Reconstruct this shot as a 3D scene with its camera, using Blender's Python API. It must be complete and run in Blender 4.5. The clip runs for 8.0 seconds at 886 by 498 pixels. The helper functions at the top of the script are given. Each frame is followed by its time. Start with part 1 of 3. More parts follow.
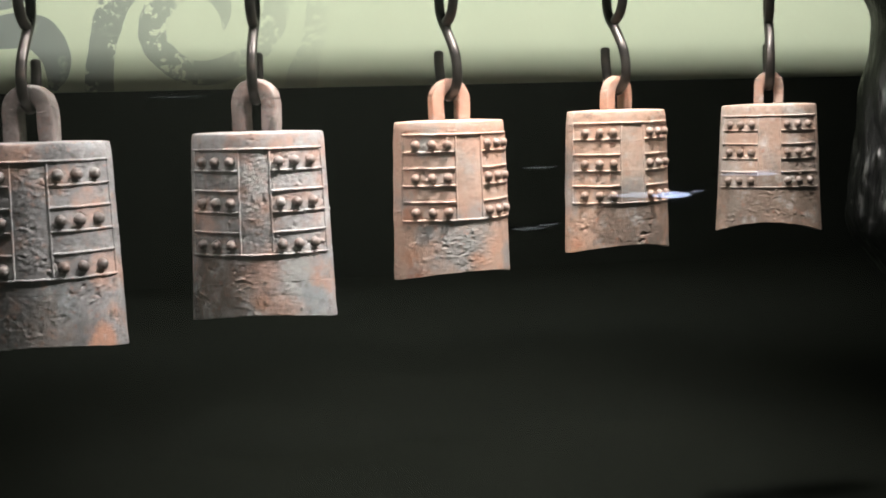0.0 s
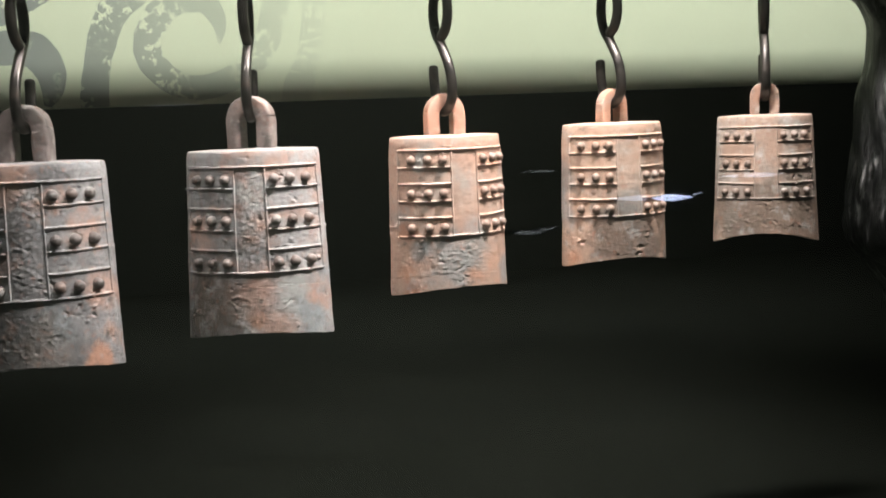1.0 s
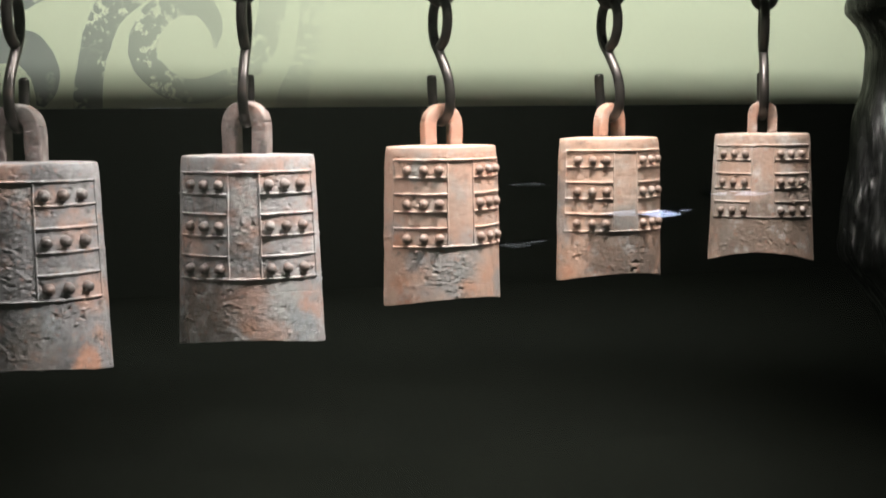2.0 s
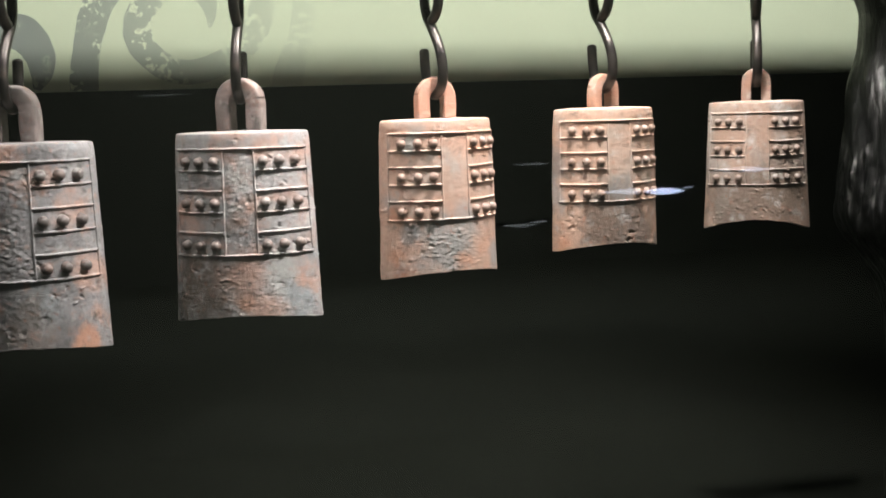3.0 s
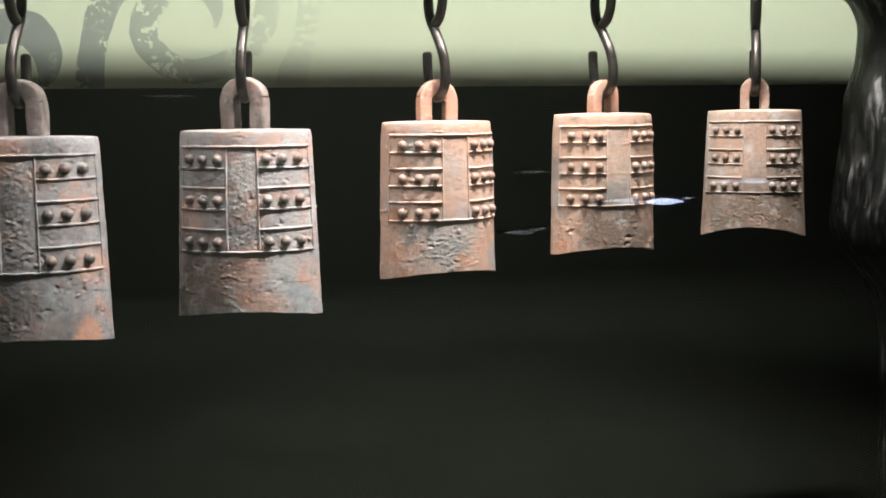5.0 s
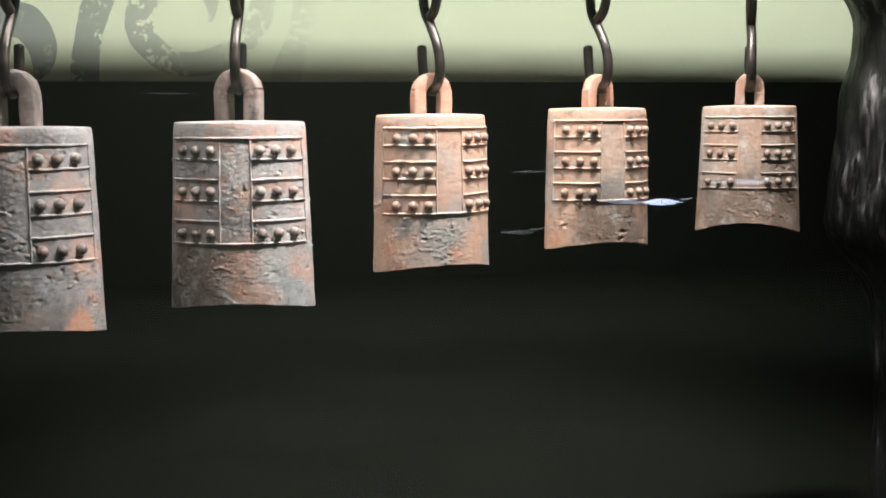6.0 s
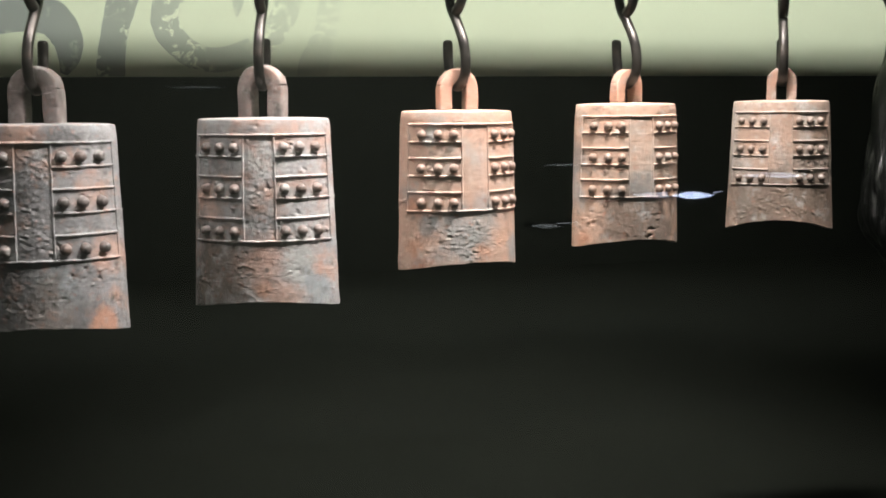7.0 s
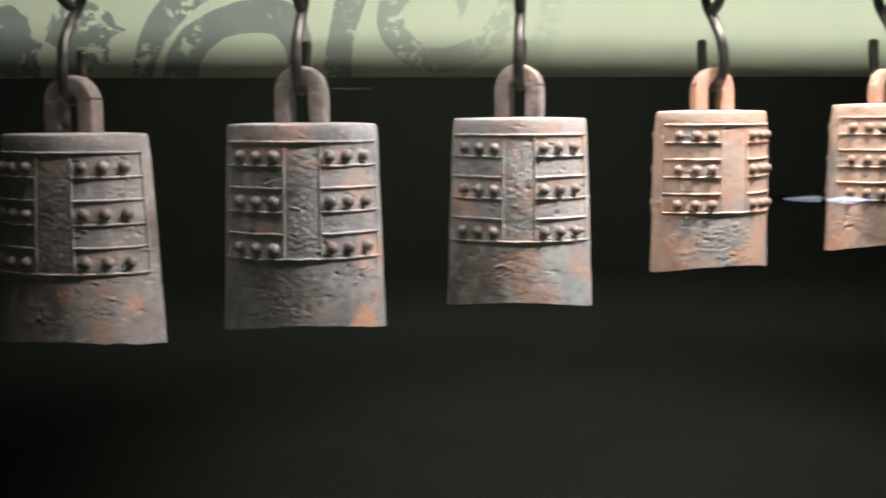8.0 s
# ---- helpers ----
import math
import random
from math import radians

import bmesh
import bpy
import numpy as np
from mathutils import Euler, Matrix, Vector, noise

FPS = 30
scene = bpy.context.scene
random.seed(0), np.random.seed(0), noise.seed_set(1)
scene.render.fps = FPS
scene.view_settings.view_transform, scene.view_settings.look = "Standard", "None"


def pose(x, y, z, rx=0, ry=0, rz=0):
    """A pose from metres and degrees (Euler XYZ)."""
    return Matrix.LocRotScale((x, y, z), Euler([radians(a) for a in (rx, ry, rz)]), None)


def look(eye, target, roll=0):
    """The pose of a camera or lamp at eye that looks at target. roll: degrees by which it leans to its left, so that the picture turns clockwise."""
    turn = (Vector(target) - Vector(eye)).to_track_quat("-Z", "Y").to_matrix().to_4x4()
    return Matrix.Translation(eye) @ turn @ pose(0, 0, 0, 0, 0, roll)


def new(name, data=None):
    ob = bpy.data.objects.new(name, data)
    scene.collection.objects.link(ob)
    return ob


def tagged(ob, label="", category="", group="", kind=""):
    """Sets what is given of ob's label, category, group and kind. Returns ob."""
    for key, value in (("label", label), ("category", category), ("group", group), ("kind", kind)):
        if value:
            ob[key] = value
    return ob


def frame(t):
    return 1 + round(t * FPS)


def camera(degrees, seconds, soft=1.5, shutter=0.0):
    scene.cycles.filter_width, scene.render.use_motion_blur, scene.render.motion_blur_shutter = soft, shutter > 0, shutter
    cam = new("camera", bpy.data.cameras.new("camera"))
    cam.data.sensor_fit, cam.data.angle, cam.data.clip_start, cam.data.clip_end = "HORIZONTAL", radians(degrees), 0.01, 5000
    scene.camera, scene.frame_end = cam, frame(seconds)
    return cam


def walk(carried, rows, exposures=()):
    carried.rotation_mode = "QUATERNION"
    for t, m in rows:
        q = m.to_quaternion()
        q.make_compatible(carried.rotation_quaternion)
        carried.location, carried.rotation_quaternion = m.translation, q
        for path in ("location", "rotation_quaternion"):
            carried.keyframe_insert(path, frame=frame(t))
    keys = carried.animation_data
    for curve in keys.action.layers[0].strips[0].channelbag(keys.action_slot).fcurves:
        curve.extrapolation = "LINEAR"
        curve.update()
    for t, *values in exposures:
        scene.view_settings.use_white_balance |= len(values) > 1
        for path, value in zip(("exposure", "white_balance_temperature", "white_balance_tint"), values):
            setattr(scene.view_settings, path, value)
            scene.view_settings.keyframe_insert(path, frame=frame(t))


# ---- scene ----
cam = camera(39.9, 8.0, 1.7, 0.4)
METRES, EYE, TILT, LEAN, TURN = 0.27, 1.5, -6.5, 1.5, -14.0
ROWS = [
    (0.0, 0.0000, 0.0000, 0.0000, 0.0000, 0.0000, -0.0000),
    (0.3, 0.0138, -0.0105, 0.0002, -0.5375, 0.1793, -0.0614),
    (0.5, 0.0078, -0.0030, 0.0043, -0.6500, 0.1500, 0.1400),
    (0.8, 0.0087, 0.0101, 0.0202, 0.0486, -0.2993, 0.3264),
    (1.0, 0.0167, 0.0075, 0.0535, 0.0400, 0.0600, 0.5700),
    (1.2, 0.0134, 0.0083, 0.0677, -0.1667, 0.2713, 0.0953),
    (1.5, -0.0003, 0.0300, 0.0995, -0.4900, 0.4100, -0.4400),
    (1.8, -0.0002, 0.0329, 0.0645, -0.6153, 1.1045, -1.0164),
    (2.0, -0.0173, 0.0448, 0.0562, -0.6600, 0.5500, -0.8500),
    (2.2, -0.0146, 0.0523, 0.0437, -0.6310, -0.0678, -0.4396),
    (3.3, 0.0383, 0.0022, 0.0062, -0.2876, -0.1468, 0.2939),
    (3.5, 0.0294, -0.0127, 0.0094, -0.4100, 0.0900, -0.4200),
    (4.0, 0.0164, -0.0136, -0.0109, -0.2000, 0.3300, -0.9600),
    (4.2, 0.0264, -0.0196, -0.0088, -0.0592, 0.1626, -0.5988),
    (4.5, 0.0258, -0.0221, -0.0149, -0.1400, 0.0800, -0.8600),
    (4.7, 0.0227, -0.0259, -0.0140, -0.2778, 0.1146, -0.8493),
    (5.8, 0.0492, -0.0231, -0.0379, -0.3772, 0.3433, -0.7902),
    (6.0, 0.0469, -0.0193, -0.0464, -0.4200, 0.2700, -1.1500),
    (6.5, 0.0653, 0.0054, -0.0453, 0.0100, -0.1800, -0.9700),
    (6.8, 0.0761, 0.0262, -0.0348, 0.6823, -0.2399, -0.9900),
    (7.0, 0.0702, 0.0322, -0.0252, 1.0700, -0.1300, -1.2100),
    (7.2, 0.0170, 0.0319, -0.0231, 1.2444, 0.0559, -1.3051),
    (7.5, -0.1369, 0.0448, -0.0329, 3.0600, -0.0700, -1.4200),
    (7.7, -0.2911, 0.0373, -0.0425, 4.3248, -0.0732, -2.2347),
    (8.0, -0.4852, 0.0309, -0.0446, 6.0700, -0.1600, -1.8800),
]
walk(cam, [(t, pose(0, 0, EYE, TILT, LEAN, TURN) @ pose(METRES * x, METRES * y, METRES * z, 90 + pitch, roll, yaw)) for t, x, y, z, yaw, pitch, roll in ROWS],
     [(0.0, 0.22), (0.5, 0.25), (1.0, 0.20), (1.5, 0.14), (2.0, 0.08), (3.5, 0.22), (4.5, 0.28), (6.0, 0.31), (6.5, 0.33), (7.0, 0.30), (8.0, 0.30)])

# ---------------------------------------------------------------- light
world = bpy.data.worlds.new("dark_hall")
world.use_nodes = True
world.node_tree.nodes["Background"].inputs[0].default_value = (0.55, 0.6, 0.5, 1)
world.node_tree.nodes["Background"].inputs[1].default_value = 0.005
scene.world = world


def lamp(name, kind, power, colour, m, **extra):
    data = bpy.data.lights.new(name, kind)
    data.energy, data.color = power, colour
    for key, value in extra.items():
        if key == "size":
            data.shape = "RECTANGLE"
            data.size, data.size_y = value
        elif key == "radius":
            data.shadow_soft_size = value
        elif key == "cone":
            data.spot_size, data.spot_blend = radians(value), 0.9
    ob = new(name, data)
    ob.matrix_world = m
    return ob


KEY_AT = (0.46, 1.05, 2.00)
lamp("key_spot", "SPOT", 39.5, (1.0, 0.935, 0.925), look(KEY_AT, (0.36, 1.27, 1.20)), radius=0.018, cone=140)
lamp("key_strip", "AREA", 12.4, (1.0, 0.935, 0.925), look((0.34, 1.045, 2.00), (0.34, 1.27, 1.30)), size=(1.3, 0.025))
lamp("cove_strip", "AREA", 8.3, (0.97, 1.0, 0.89), look((0.46, 1.185, 1.98), (0.46, 1.65, 1.60)), size=(1.7, 0.033))
lamp("hall_downlight", "SPOT", 165.0, (0.97, 1.0, 0.88), look((1.3, -4.0, 2.9), (1.3, -4.05, 0.0)), radius=0.15, cone=92)
# Unseen lamp, added so the glass reflects a faint haze that lifts the blacks.
lamp("haze_lamp", "AREA", 76.0, (0.95, 1.0, 0.9), look((1.7, -6.6, 2.9), (1.7, -9.6, 0.6)), size=(4.8, 0.6))

# ---------------------------------------------------------------- materials
def shader(name, rough=0.6, metal=0.0, spec=0.5):
    m = bpy.data.materials.new(name)
    m.use_nodes = True
    b = m.node_tree.nodes["Principled BSDF"]
    b.inputs["Roughness"].default_value = rough
    b.inputs["Metallic"].default_value = metal
    b.inputs["Specular IOR Level"].default_value = spec
    return m, m.node_tree, b


def add(tree, kind, **values):
    n = tree.nodes.new(kind)
    for key, value in values.items():
        n.inputs[key.replace("_", " ")].default_value = value
    return n


def coords(tree, shift=(0, 0, 0)):
    c = tree.nodes.new("ShaderNodeTexCoord")
    mp = tree.nodes.new("ShaderNodeMapping")
    mp.inputs["Location"].default_value = shift
    tree.links.new(c.outputs["Object"], mp.inputs["Vector"])
    return mp.outputs["Vector"]


def noise_at(tree, vec, scale, detail=4.0, rough=0.6):
    n = add(tree, "ShaderNodeTexNoise", Scale=scale, Detail=detail, Roughness=rough)
    tree.links.new(vec, n.inputs["Vector"])
    return n.outputs["Fac"]


def ramp(tree, fac, stops):
    r = tree.nodes.new("ShaderNodeValToRGB")
    e = r.color_ramp.elements
    while len(e) < len(stops):
        e.new(0.5)
    for one, (at, c) in zip(e, stops):
        one.position = at
        one.color = (*c, 1) if len(c) == 3 else (c[0], c[0], c[0], 1)
    tree.links.new(fac, r.inputs["Fac"])
    return r.outputs["Color"]


def mix(tree, fac, a, b, how="MIX"):
    n = tree.nodes.new("ShaderNodeMix")
    n.data_type, n.blend_type = "RGBA", how
    for sock, v in ((n.inputs[0], fac), (n.inputs[6], a), (n.inputs[7], b)):
        if isinstance(v, (int, float)):
            sock.default_value = v
        elif isinstance(v, tuple):
            sock.default_value = (*v, 1)
        else:
            tree.links.new(v, sock)
    return n.outputs[2]


def bump(tree, bsdf, height, strength, distance):
    n = add(tree, "ShaderNodeBump", Strength=strength, Distance=distance)
    tree.links.new(height, n.inputs["Height"])
    tree.links.new(n.outputs["Normal"], bsdf.inputs["Normal"])


def patina(name, shift, warm, base, rust, dark_amount, marks=(), relief=0.6, paled=0.0):
    """Corroded bronze: blue-grey and brown bloom with rust-pink patches; single marks of stain and painted shade come
    as (place, radius, colour, strength); the last value draws the colour towards a paler tone.
    """
    m, t, b = shader(name, 0.6, 0.0, 0.45)
    geo = t.nodes.new("ShaderNodeNewGeometry")

    def moved(by):
        mp = t.nodes.new("ShaderNodeMapping")
        mp.inputs["Location"].default_value = by
        t.links.new(geo.outputs["Position"], mp.inputs["Vector"])
        return mp.outputs["Vector"]

    v, v2, v3 = moved(shift), moved((shift[0] + 3.1, shift[1] - 1.7, shift[2] + 0.4)), moved((shift[0] - 2.3, shift[1] + 4.1, shift[2] - 1.4))
    big = noise_at(t, v, 19.0, 6.0, 0.62)
    mid = noise_at(t, v, 60.0, 7.0, 0.68)
    fine = noise_at(t, v, 330.0, 6.0, 0.72)
    c = ramp(t, big, [(0.34, tuple(x * 0.6 for x in base)), (0.47, base), (0.62, tuple(min(1, x * 1.3 + 0.02) for x in base))])
    patch = noise_at(t, v2, 23.0, 7.0, 0.64)
    c = mix(t, ramp(t, patch, [(warm - 0.05, (0.0,)), (warm + 0.11, (0.9,))]), c, rust)
    for place, radius, colour, strength in marks:
        d = t.nodes.new("ShaderNodeVectorMath")
        d.operation = "DISTANCE"
        t.links.new(geo.outputs["Position"], d.inputs[0])
        d.inputs[1].default_value = place
        ragged = add(t, "ShaderNodeMapRange", From_Min=0.3, From_Max=0.7, To_Min=-0.7 * radius, To_Max=0.7 * radius)
        t.links.new(patch, ragged.inputs["Value"])
        far = t.nodes.new("ShaderNodeMath")
        far.operation = "ADD"
        t.links.new(d.outputs["Value"], far.inputs[0])
        t.links.new(ragged.outputs[0], far.inputs[1])
        f = add(t, "ShaderNodeMapRange", From_Min=radius * 0.5, From_Max=radius * 1.1, To_Min=strength, To_Max=0.0)
        t.links.new(far.outputs[0], f.inputs["Value"])
        c = mix(t, f.outputs[0], c, colour)
    bluish = noise_at(t, v3, 34.0, 6.0, 0.62)
    c = mix(t, ramp(t, bluish, [(0.54, (0.0,)), (0.66, (0.45 if relief > 0.5 else 0.2,))]), c, (base[0] * 1.12, base[1] * 1.3, base[2] * 1.36))
    spots = noise_at(t, v2, 75.0, 5.0, 0.62)
    c = mix(t, ramp(t, spots, [(0.58, (0.0,)), (0.68, (0.4,))]), c, tuple(x * 0.8 for x in rust))
    c = mix(t, ramp(t, mid, [(0.30 + dark_amount, (0.8,)), (0.41 + dark_amount, (0.0,))]), c, (0.075, 0.066, 0.06))
    fleck = noise_at(t, v3, 160.0, 4.0, 0.6)
    c = mix(t, ramp(t, fleck, [(0.60, (0.0,)), (0.68, (0.3 if relief > 0.5 else 0.6,))]), c, (rust[0] * 0.8, rust[1] * 0.5, rust[2] * 0.42))
    scurf = noise_at(t, v3, 120.0, 6.0, 0.7)
    c = mix(t, ramp(t, scurf, [(0.32, (0.7,)), (0.42, (0.0,))]), c, tuple(x * 0.40 for x in base))
    pale = noise_at(t, v2, 52.0, 7.0, 0.72)
    c = mix(t, ramp(t, pale, [(0.54, (0.0,)), (0.66, (0.5,))]), c, (0.46, 0.455, 0.435))
    if paled:
        c = mix(t, paled, c, tuple(0.55 * x + 0.30 for x in base))
    c = mix(t, 0.3, c, ramp(t, fine, [(0.3, (0.2,)), (0.7, (0.88,))]), "OVERLAY")
    t.links.new(c, b.inputs["Base Color"])
    t.links.new(ramp(t, mid, [(0.3, (0.40,)), (0.7, (0.72,))]), b.inputs["Roughness"])
    bump(t, b, mix(t, 0.45, mid, fine), relief, 0.003)
    return m


def iron():
    m, t, b = shader("dark_iron", 0.4, 0.7, 0.5)
    v = coords(t)
    n = noise_at(t, v, 60.0, 6.0)
    f = noise_at(t, v, 500.0, 3.0)
    t.links.new(ramp(t, n, [(0.35, (0.022, 0.020, 0.019)), (0.6, (0.052, 0.045, 0.040)), (0.8, (0.085, 0.058, 0.044))]), b.inputs["Base Color"])
    t.links.new(ramp(t, n, [(0.3, (0.24,)), (0.7, (0.42,))]), b.inputs["Roughness"])
    bump(t, b, f, 0.25, 0.0006)
    return m


def simple(name, dark, light, scale, rough, bumpy=0.2, metal=0.0, spec=0.4):
    m, t, b = shader(name, rough, metal, spec)
    v = coords(t)
    n = noise_at(t, v, scale, 6.0)
    f = noise_at(t, v, scale * 14, 3.0)
    c = mix(t, 0.35, ramp(t, n, [(0.3, dark), (0.7, light)]), ramp(t, f, [(0.3, dark), (0.7, light)]))
    t.links.new(c, b.inputs["Base Color"])
    bump(t, b, f, bumpy, 0.001)
    return m


PAPER = (0.74, 0.765, 0.615)


def panel_paint():
    m, t, b = shader("pale_green_panel", 0.8, 0.0, 0.2)
    v = coords(t)
    n = noise_at(t, v, 3.0, 5.0)
    f = noise_at(t, v, 240.0, 3.0)
    t.links.new(mix(t, 0.25, ramp(t, n, [(0.3, tuple(x * 0.93 for x in PAPER)), (0.7, PAPER)]), ramp(t, f, [(0.3, tuple(x * 0.9 for x in PAPER)), (0.7, PAPER)])), b.inputs["Base Color"])
    bump(t, b, f, 0.1, 0.0005)
    return m


def print_ink(name="grey_print", solid=0.0):
    """Grey print, worn through in flecks and fading out along the panel; solid: how far the flecks are missing."""
    m, t, b = shader(name, 0.8, 0.0, 0.2)
    v = coords(t)
    flecks = noise_at(t, v, 105.0, 2.5, 0.55)
    tone = noise_at(t, v, 9.0, 4.0)
    ink = ramp(t, tone, [(0.3, (0.25, 0.26, 0.26)), (0.7, (0.33, 0.34, 0.335))])
    zone = noise_at(t, v, 14.0, 2.0, 0.5)
    paled = mix(t, 1.0, ramp(t, flecks, [(0.535, (0.0,)), (0.575, (1.0,))]), ramp(t, zone, [(0.42 + solid, (0.0,)), (0.51 + solid, (1.0,))]), "MULTIPLY")
    c = mix(t, paled, ink, PAPER)
    sep = t.nodes.new("ShaderNodeSeparateXYZ")
    t.links.new(v, sep.inputs[0])
    fade = add(t, "ShaderNodeMapRange", From_Min=-0.12, From_Max=0.30, To_Min=0.0, To_Max=0.92)
    t.links.new(sep.outputs[0], fade.inputs["Value"])
    c = mix(t, fade.outputs[0], c, PAPER)
    t.links.new(c, b.inputs["Base Color"])
    return m


def dark_bronze():
    m, t, b = shader("blackened_bronze", 0.3, 0.85, 0.4)
    v = coords(t)
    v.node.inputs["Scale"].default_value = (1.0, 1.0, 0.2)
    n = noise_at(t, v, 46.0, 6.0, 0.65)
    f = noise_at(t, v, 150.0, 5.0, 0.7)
    # Pale streaks in the base colour stand for glints on the black relief.
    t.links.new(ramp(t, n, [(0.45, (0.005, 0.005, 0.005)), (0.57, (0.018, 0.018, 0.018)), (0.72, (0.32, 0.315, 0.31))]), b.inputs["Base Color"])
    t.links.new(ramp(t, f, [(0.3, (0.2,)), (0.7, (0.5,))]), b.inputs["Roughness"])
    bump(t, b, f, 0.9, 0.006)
    return m


def clear_glass():
    m = bpy.data.materials.new("case_glass")
    m.use_nodes = True
    t = m.node_tree
    t.nodes.remove(t.nodes["Principled BSDF"])
    gl = add(t, "ShaderNodeBsdfGlossy", Roughness=0.012)
    tr = t.nodes.new("ShaderNodeBsdfTransparent")
    tr.inputs["Color"].default_value = (0.97, 0.985, 0.97, 1)
    mx = t.nodes.new("ShaderNodeMixShader")
    mx.inputs[0].default_value = 0.085
    t.links.new(tr.outputs[0], mx.inputs[1])
    t.links.new(gl.outputs[0], mx.inputs[2])
    t.links.new(mx.outputs[0], t.nodes["Material Output"].inputs["Surface"])
    return m


def glowing(name, colour, strength):
    m, t, b = shader(name, 0.5)
    b.inputs["Base Color"].default_value = (*colour, 1)
    b.inputs["Emission Color"].default_value = (*colour, 1)
    b.inputs["Emission Strength"].default_value = strength
    return m


IRON = iron()
PANEL = panel_paint()
INK = print_ink()
FULL_INK = print_ink("solid_grey_print", 0.13)
BLACK_BRONZE = dark_bronze()
GLASS = clear_glass()
DARK_WALL = simple("dark_wall_and_shade", (0.010, 0.011, 0.0095), (0.018, 0.020, 0.017), 5.0, 0.95, 0.3, 0.0, 0.1)
PLINTH = simple("dark_cloth", (0.010, 0.011, 0.009), (0.018, 0.0195, 0.016), 6.0, 0.95, 0.4, 0.0, 0.1)
CASE_METAL = simple("dark_case_metal", (0.020, 0.020, 0.020), (0.035, 0.035, 0.034), 20.0, 0.5, 0.1, 0.6)
HALL_FLOOR = simple("worn_stone_floor", (0.22, 0.23, 0.20), (0.32, 0.33, 0.29), 1.5, 0.8, 0.2, 0.0, 0.2)
FAR_WALL = simple("dim_far_wall_paint", (0.21, 0.22, 0.195), (0.27, 0.28, 0.25), 2.0, 0.9, 0.2, 0.0, 0.2)
ROOM = simple("dim_room_paint", (0.10, 0.105, 0.095), (0.15, 0.16, 0.14), 2.0, 0.9, 0.2, 0.0, 0.2)


# ---------------------------------------------------------------- builders
def mesh_of(name, verts, faces, material, smooth=True):
    me = bpy.data.meshes.new(name)
    me.from_pydata([tuple(v) for v in verts], [], faces)
    me.materials.append(material)
    if smooth:
        me.shade_smooth()
    me.update()
    return me


def child(name, me, parent, label="", m=None):
    ob = new(name, me)
    ob.parent = parent
    if m is not None:
        ob.matrix_basis = m
    if label:
        tagged(ob, label)
    return ob


def box_mesh(name, lo, hi, material, bevel=0.004):
    bm = bmesh.new()
    bmesh.ops.create_cube(bm, size=1.0)
    for v in bm.verts:
        v.co = Vector([lo[i] + (v.co[i] + 0.5) * (hi[i] - lo[i]) for i in range(3)])
    if bevel:
        bmesh.ops.bevel(bm, geom=bm.edges[:], offset=bevel, segments=2, affect="EDGES")
    me = bpy.data.meshes.new(name)
    bm.to_mesh(me)
    bm.free()
    me.materials.append(material)
    return me


def structure(name, lo, hi, material, label, category, bevel=0.0):
    return tagged(new(name, box_mesh(name, lo, hi, material, bevel)), label, category, "", "structure")


def catmull(points, steps):
    """A smooth line through control points of any dimension."""
    p = [np.array(q, float) for q in points]
    p = [2 * p[0] - p[1]] + p + [2 * p[-1] - p[-2]]
    out = []
    for i in range(1, len(p) - 2):
        for s in range(steps):
            u = s / steps
            out.append(0.5 * (2 * p[i] + (p[i + 1] - p[i - 1]) * u + (2 * p[i - 1] - 5 * p[i] + 4 * p[i + 1] - p[i + 2]) * u * u
                              + (3 * p[i] - p[i - 1] - 3 * p[i + 1] + p[i + 2]) * u ** 3))
    return out + [p[-2]]


def tube(name, line, radius, material, sides=14, taper_ends=True, spindle=False):
    """A round wire along a line, with rounded ends."""
    n = len(line)
    line = [Vector(q) for q in line]
    verts, faces = [], []
    up = Vector((0.9, 0.3, 0.1))
    rows = []
    for i in range(n):
        d = (line[min(i + 1, n - 1)] - line[max(i - 1, 0)]).normalized()
        up = (up - d * up.dot(d)).normalized()
        rows.append((line[i], d, up.copy(), radius * (max(0.12, math.sin(math.pi * i / (n - 1))) if spindle else 1.0)))
    if taper_ends:
        first, last = rows[0], rows[-1]
        head = [(first[0] - first[1] * radius * math.sin(a) * 0.6, first[1], first[2], max(radius * math.cos(a), radius * 0.05)) for a in (1.5, 1.0, 0.5)]
        tail = [(last[0] + last[1] * radius * math.sin(a) * 0.6, last[1], last[2], max(radius * math.cos(a), radius * 0.05)) for a in (0.5, 1.0, 1.5)]
        rows = head + rows + tail
    for c, d, u, r in rows:
        w = d.cross(u)
        for k in range(sides):
            a = 2 * math.pi * k / sides
            verts.append(c + (u * math.cos(a) + w * math.sin(a)) * r)
    for i in range(len(rows) - 1):
        for k in range(sides):
            k2 = (k + 1) % sides
            faces.append((i * sides + k, i * sides + k2, (i + 1) * sides + k2, (i + 1) * sides + k))
    faces.append(tuple(range(sides))[::-1])
    faces.append(tuple((len(rows) - 1) * sides + k for k in range(sides)))
    return mesh_of(name, verts, faces, material)


def torus_mesh(name, major, minor, material):
    verts, faces = [], []
    na, nb = 40, 14
    for i in range(na):
        a = 2 * math.pi * i / na
        for j in range(nb):
            q = 2 * math.pi * j / nb
            r = major + minor * math.cos(q)
            verts.append((r * math.cos(a), minor * math.sin(q), r * math.sin(a)))
            faces.append((i * nb + j, ((i + 1) % na) * nb + j, ((i + 1) % na) * nb + (j + 1) % nb, i * nb + (j + 1) % nb))
    return mesh_of(name, verts, faces, material)


